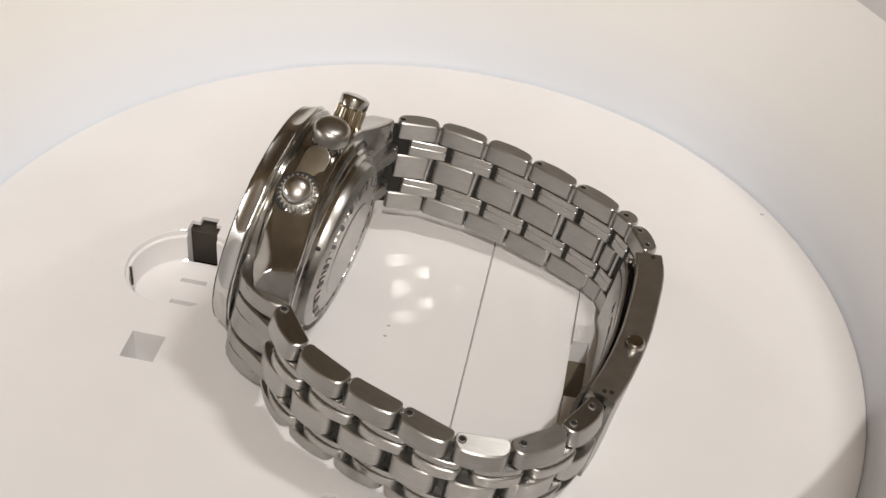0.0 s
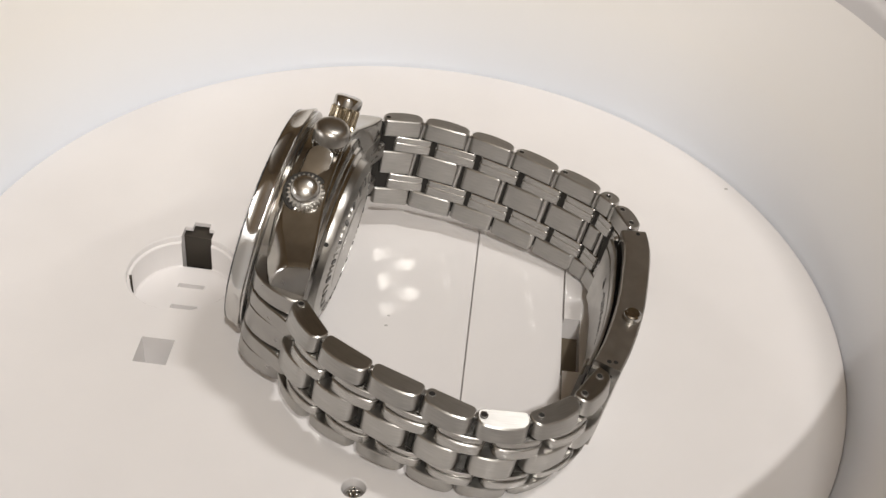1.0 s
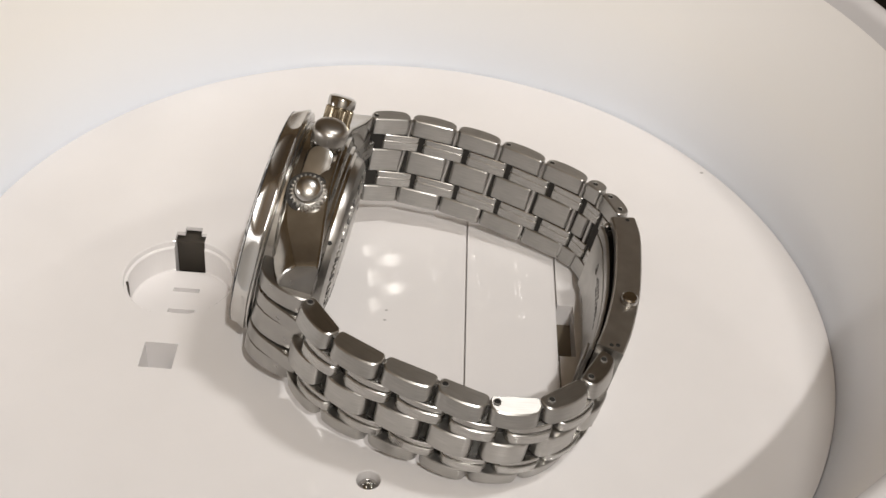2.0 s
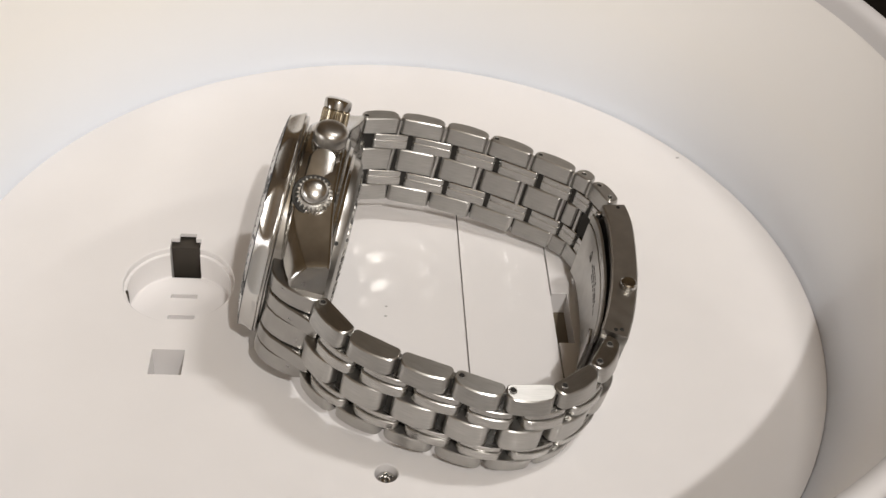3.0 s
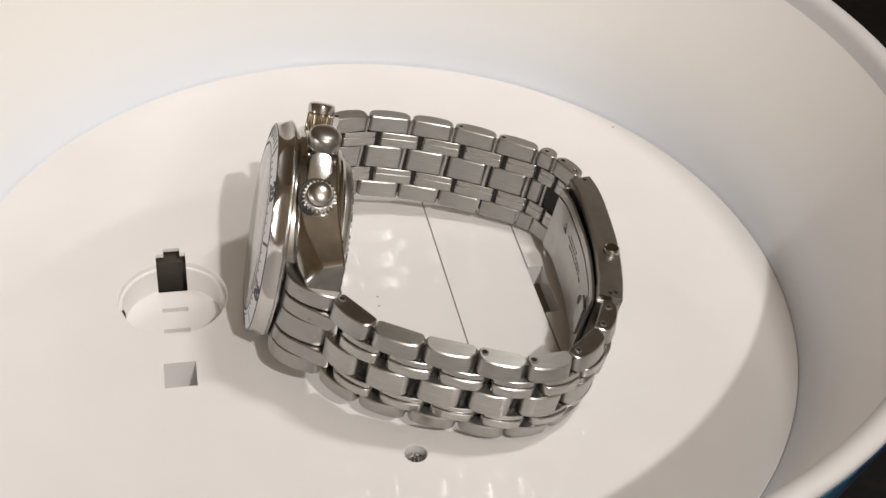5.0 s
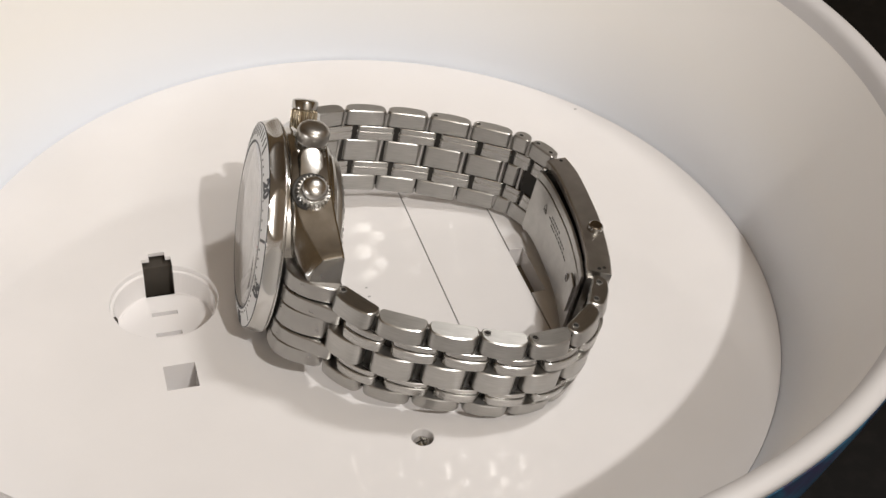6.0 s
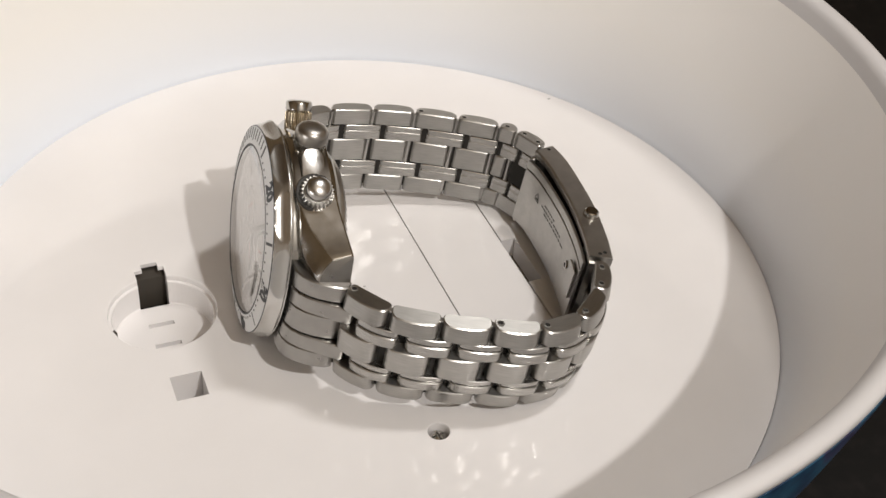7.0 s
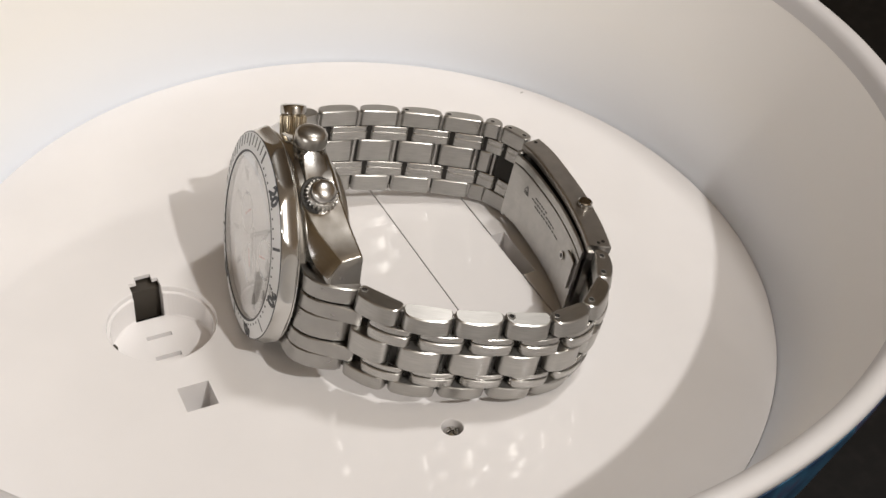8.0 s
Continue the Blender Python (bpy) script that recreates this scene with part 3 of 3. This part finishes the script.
def link_pose(p, q, outside, axis):
    """From link space (x along, y outward, z up the bracelet's width) to plan space, at the middle of p to q."""
    a, b = top_of(*p), top_of(*q)
    x = (b - a).normalized()
    z = (axis - x * axis.dot(x)).normalized()
    y = z.cross(x)
    if y.dot(outside) < 0:
        x, y = -x, -y
    m = Matrix((x, y, z)).transposed().to_4x4()
    return Matrix.Translation((a + b) / 2) @ m, (b - a).length


def glint(bm):
    """Marks the narrow bevels of a link, which are polished, and lays its map along its length."""
    uv = bm.loops.layers.uv.new("UVMap")
    for f in bm.faces:
        n = f.normal
        f.material_index = 1 if 0.25 < abs(n.z) < 0.95 and f.calc_center_median().y > -0.12 else 0
        for c in f.loops:
            x, y, z = c.vert.co
            c[uv].uv = (x, y) if abs(n.z) > 0.6 else (x + 0.5 * y, z) if abs(n.y) > 0.3 else (y, z)
    return bm


def solid_link(length, w, fall=0.0):
    """A plain link; fall: how far its upper face drops towards the outside."""
    bm = prism(rounded(length, THICK, 0.10, 0.14, 5, 0.085), -w, 0, 0.022)
    for v in bm.verts:
        if v.co.z > -w / 2:
            v.co.z -= fall * max(0.0, v.co.y / THICK + 0.5)
    bm.normal_update()
    return glint(bm)


def narrow_link(length, w):
    """A slim bar whose outer face carries two ribs with a groove between them."""
    def rib(size, depth, corner, swell, lo, hi, edge):
        return moved(prism(rounded(length * size, THICK * depth, 0.09, corner, 5, swell), lo * w, hi * w, edge), Matrix.Translation((0, THICK * (depth - 1) / 2, 0)))

    upper = rib(0.985, 0.84, 0.11, 0.085, -0.36, 0, 0.014)
    lower = rib(1.0, 0.95, 0.12, 0.095, -1.0, -0.38, 0.018)
    web = moved(rib(0.96, 0.72, 0.10, 0.07, -0.44, -0.33, 0), Matrix.Translation((0, 0.006, 0)))
    bm = joined(upper, lower, web)
    bm.normal_update()
    return glint(bm)


def domed(bm, f0, w):
    """Swells the outer face across the bracelet's width, so that the edge rows slope away."""
    for v in bm.verts:
        f = f0 - v.co.z / w
        v.co.y += DOME * (1 - (2 * f - 1) ** 2) * (1.0 if v.co.y > 0 else 0.25)
    return bm


def pin_hole(mat_pose, along):
    m = mat_pose @ Matrix.Translation((along, -0.02, 0))
    part("pin_hole", moved(lathe([(0, 0.005), (0.058, 0.005), (0.064, -0.03), (0, -0.03)], 18), m), BLACK, bracelet, "dark pin hole")
    part("hole_rim", moved(lathe([(0.056, 0.004), (0.060, 0.010), (0.074, 0.008), (0.080, -0.01), (0.056, -0.01), (0.056, 0.004)], 18), m), EDGE, bracelet, "bright worn rim of a pin hole")


# outward tilts of the near links' upper faces, tuned to their lamp flashes
FALL = (0.03, 0.050, 0.034, 0.028, 0.044, 0.03, 0.02)


def chain(joints, axis, shift, holes, flip, out):
    """The links of one side of the bracelet. shift: how far the narrow rows run ahead, in links."""
    middle = Vector((1.8, -0.9, 0))
    for k, (p, q) in enumerate(zip(joints, joints[1:])):
        c = Vector(((p[0] + q[0]) / 2, (p[1] + q[1]) / 2, 0)) - middle
        m, length = link_pose(p, q, c, axis)
        w = width_at(p[0])
        last = k == len(joints) - 2
        for f0, f1, name in ROWS_V:
            if name == "narrow_link":
                if last and not flip:
                    continue
                a, b = mix(p, q, shift), mix(p, q, 0.92) if last else mix(q, joints[k + 2], shift)
                cm = Vector(((a[0] + b[0]) / 2, (a[1] + b[1]) / 2, 0)) - middle
                mm, ll = link_pose(a, b, cm, axis)
                sag = 0.0 if last else (mm.inverted() @ top_of(*q)).y
                bm = narrow_link(ll - 0.08, w * (f1 - f0))
                bm = moved(domed(bm, f0, w), mm @ Matrix.Translation((0, 0.5 * sag + out, -w * f0)))
                ob = part(name, bm, RIBBED, bracelet, "", 32)
            else:
                if last and flip and name == "centre_link":
                    continue
                bm = solid_link(length - 0.055 if "outer" in name else length - 0.14, w * (f1 - f0), FALL[k] if f0 == 0.0 and not flip else 0.0)
                bm = moved(domed(bm, f0, w), m @ Matrix.Translation((0, out, -w * f0)))
                ob = part(name, bm, BRUSHED, bracelet, "", 32)
            ob.data.materials.append(EDGE)
        for hk, at in holes:
            if hk == k:
                pin_hole(m @ Matrix.Translation((0, out + 0.02, 0)), (at if not flip else -at) * length)


chain(NEAR, AXIS_NEAR, 0.34, [(0, 0.36), (3, 0.36), (4, 0.36), (5, 0.30), (6, 0.3), (6, -0.25)], False, -0.015)
chain(FAR, AXIS_FAR, 0.3, [(0, 0.36), (3, 0.36), (4, 0.36), (5, 0.1), (6, 0.28), (6, -0.25)], True, 0.03)


# end links between the lugs: five rows, of which the narrow ones run on to the first pin
END = [(1.5, -0.56), (2.15, -0.56), (2.38, -0.60), (2.56, -0.71), (2.70, -0.88), (2.80, -1.08), (2.87, -1.30), (2.91, -1.52), (2.87, -1.66), (2.70, -1.72), (2.2, -1.62), (1.5, -1.5)]
LONG = [(1.5, -0.55), (2.15, -0.55), (2.39, -0.59), (2.57, -0.70), (2.72, -0.87), (2.84, -1.08), (2.94, -1.30), (3.04, -1.50), (3.12, -1.67), (3.12, -1.75), (3.04, -1.83), (2.88, -1.80), (2.5, -1.66), (1.5, -1.5)]
for side in (1, -1):
    end = None
    for f0, f1, name in ROWS_V:
        lo, hi = 0.83 - 2.28 * f1, 0.83 - 2.28 * f0
        bm = prism(LONG if name == "narrow_link" else END, lo + 0.004, hi - 0.004, 0.026)
        moved(bm, Matrix(((side, 0, 0, 0), (0, 0, 1, 0), (0, 1, 0, 0), (0, 0, 0, 1))))
        if end is None:
            end = case_part("end_link", bm, ENDSTEEL, None, "five-row end piece fitted between the lugs", 32)
        else:
            case_part("end_piece", bm, ENDSTEEL, end, "", 32)

# ---------------------------------------------------------------- folding clasp
CLASP_LINE = [(4.26, -3.58), (4.60, -2.84), (4.95, -1.81), (5.18, -0.77), (5.30, 0.0), (5.28, 0.56)]


def smooth_line(pts, n):
    """An even, smooth line through the points."""
    out = []
    for i in range(n + 1):
        f = i / n * (len(pts) - 1)
        k = min(int(f), len(pts) - 2)
        u = f - k
        p0, p1, p2, p3 = (Vector(pts[max(0, min(len(pts) - 1, k + d))]) for d in (-1, 0, 1, 2))
        out.append(0.5 * (2 * p1 + (p2 - p0) * u + (2 * p0 - 5 * p1 + 4 * p2 - p3) * u * u + (3 * p1 - p0 - 3 * p2 + p3) * u ** 3))
    return out


def curved_plate(line, inward, thick, v0, v1, edge=0.02, spread=0.0):
    """A plate that follows a line in plan, from inward to inward + thick inside it, between two heights below the upper edge."""
    bm = bmesh.new()
    loops = []
    n = len(line)
    start = inward
    for i, p in enumerate(line):
        inward = start + spread * (i / (n - 1)) ** 1.5
        t = (line[min(n - 1, i + 1)] - line[max(0, i - 1)]).normalized()
        s = Vector((-t.y, t.x))
        ring = []
        for d, v in ((inward, v0 + edge), (inward + edge, v0), (inward + thick - edge, v0), (inward + thick, v0 + edge),
                     (inward + thick, v1 - edge), (inward + thick - edge, v1), (inward + edge, v1), (inward, v1 - edge)):
            q = p + s * d
            ring.append(bm.verts.new(top_of(q.x, q.y) - AXIS_CLASP * v))
        loops.append(ring)
    for a, b in zip(loops, loops[1:]):
        for i in range(8):
            j = (i + 1) % 8
            bm.faces.new((a[i], a[j], b[j], b[i]))
    bm.faces.new(loops[0])
    bm.faces.new(loops[-1])
    return bm


line = smooth_line(CLASP_LINE, 28)
clasp = part("clasp", curved_plate(line[1:-1], -0.255, 0.12, 0.02, 2.14), COVER, watch, "curved brushed steel clasp cover")
part("clasp_side", curved_plate(line[1:-1], -0.26, 0.555, 0.0, 0.20, 0.03), CLASPSTEEL, clasp, "smooth brown-reflecting clasp side", 20)
part("clasp_side", curved_plate(line[1:-1], -0.26, 0.555, 2.0, 2.15, 0.03), CLASPSTEEL, clasp)
# added filler blocks the view through and paints the hollow's shade
part("clasp_filling", curved_plate(line[5:], -0.12, 0.40, 0.45, 1.95, 0.01), GRIMESHADE, clasp, "dark filler added for the shade inside the clasp")
blade = part("folding_blade", curved_plate(line[1:-2], 0.33, 0.06, 0.44, 1.92, 0.012, 0.11), SATIN, clasp, "inner folding blade with fine engraving", 40)
part("blade_edge", curved_plate(line[1:-2], 0.315, 0.065, 0.20, 0.425, 0.015, 0.11), SATIN, clasp, "upper leaf of the folding blade", 40)
part("blade_tongue", curved_plate(line[2:6], 0.40, 0.05, 0.62, 1.35, 0.015, 0.02), SATIN, clasp, "short tongue at the blade's hinge", 40)
part("fold_plate", curved_plate(line[0:6], 0.12, 0.16, 0.14, 1.95, 0.02), SATIN, clasp, "short steel plate at the clasp's fold", 40)
part("hinge_barrel", moved(lathe([(0, -2.05), (0.07, -2.05), (0.07, -0.20), (0.05, -0.17), (0, -0.17)], 16), Matrix.Translation(top_of(line[-3].x - 0.34, line[-3].y)) @ AXIS_CLASP.to_track_quat("Z", "Y").to_matrix().to_4x4()), EDGE, clasp, "round hinge barrel", 30)


def on_blade(name, f, v, shape, mat, turn=0.0):
    """A small flat mark on the inner face of the inner blade, at a share of its length and a height below the upper edge."""
    k = 1 + f * (len(line) - 4)
    i = min(int(k), len(line) - 2)
    p, t = line[i] + (line[i + 1] - line[i]) * (k - i), (line[i + 1] - line[i - 1]).normalized()
    s = Vector((-t.y, t.x))
    q = p + s * (0.392 + 0.11 * f ** 1.5)
    x = (top_of(p.x + t.x, p.y + t.y) - top_of(p.x, p.y)).normalized()
    y = (AXIS_CLASP - x * AXIS_CLASP.dot(x)).normalized()
    m = Matrix((x, y, x.cross(y))).transposed().to_4x4()
    return part(name, moved(shape, Matrix.Translation(top_of(q.x, q.y) - AXIS_CLASP * v) @ m @ Matrix.Rotation(radians(turn), 4, "Z")), mat, clasp)


# three short lines of fine writing, a triangular mark and a ring near the hinge
for v, f0, f1 in ((0.74, 0.50, 0.64), (0.84, 0.40, 0.66), (0.94, 0.34, 0.62)):
    f = f0
    while f < f1:
        size = random.uniform(0.025, 0.055)
        on_blade("engraved_bar", f, v, box(-size, size, -0.018, 0.018, -0.004, 0.004), ENGRAVED)
        f += (2 * size + 0.03) / 4.3
for k in range(3):
    on_blade("engraved_line", 0.74, 0.84, moved(box(-0.12, 0.12, -0.008, 0.008, -0.004, 0.004), Matrix.Translation((0, 0.07, 0))), ENGRAVED, 120 * k + 60)
for k in range(3):
    on_blade("engraved_bar", 0.74 + 0.012 * (k - 1), 0.86, box(-0.02, 0.02, -0.02, 0.02, -0.004, 0.004), ENGRAVED)
rivet = on_blade("rivet", 0.235, 1.03, lathe([(0.058, -0.03), (0.058, 0.03), (0.075, 0.04), (0.098, 0.025), (0.105, -0.03), (0.058, -0.03)], 24), POLISHED)
tagged(rivet, "round steel rivet ring")
on_blade("rivet_hole", 0.235, 1.03, lathe([(0, 0.012), (0.059, 0.012), (0.059, -0.03), (0, -0.03)], 20), BLACK)

# push button in the clasp side
bt = Vector((4.90, -2.12))
button = part("button", moved(lathe([(0, 0.145), (0.14, 0.143), (0.17, 0.12), (0.18, 0.085), (0.18, -0.05), (0, -0.05)], 32), Matrix.Translation(top_of(bt.x, bt.y)) @ NB.to_track_quat("Z", "Y").to_matrix().to_4x4()), POLISHED, clasp, "small round steel push button")
for i, off in ((2, 0.03), (2, -0.10), (10, -0.10), (26, -0.05)):
    p = line[i]
    part("pin_hole", moved(lathe([(0, 0.005), (0.045, 0.005), (0.05, -0.03), (0, -0.03)], 14), Matrix.Translation(top_of(p.x - off, p.y)) @ NB.to_track_quat("Z", "Y").to_matrix().to_4x4()), BLACK, clasp, "dark pin hole")
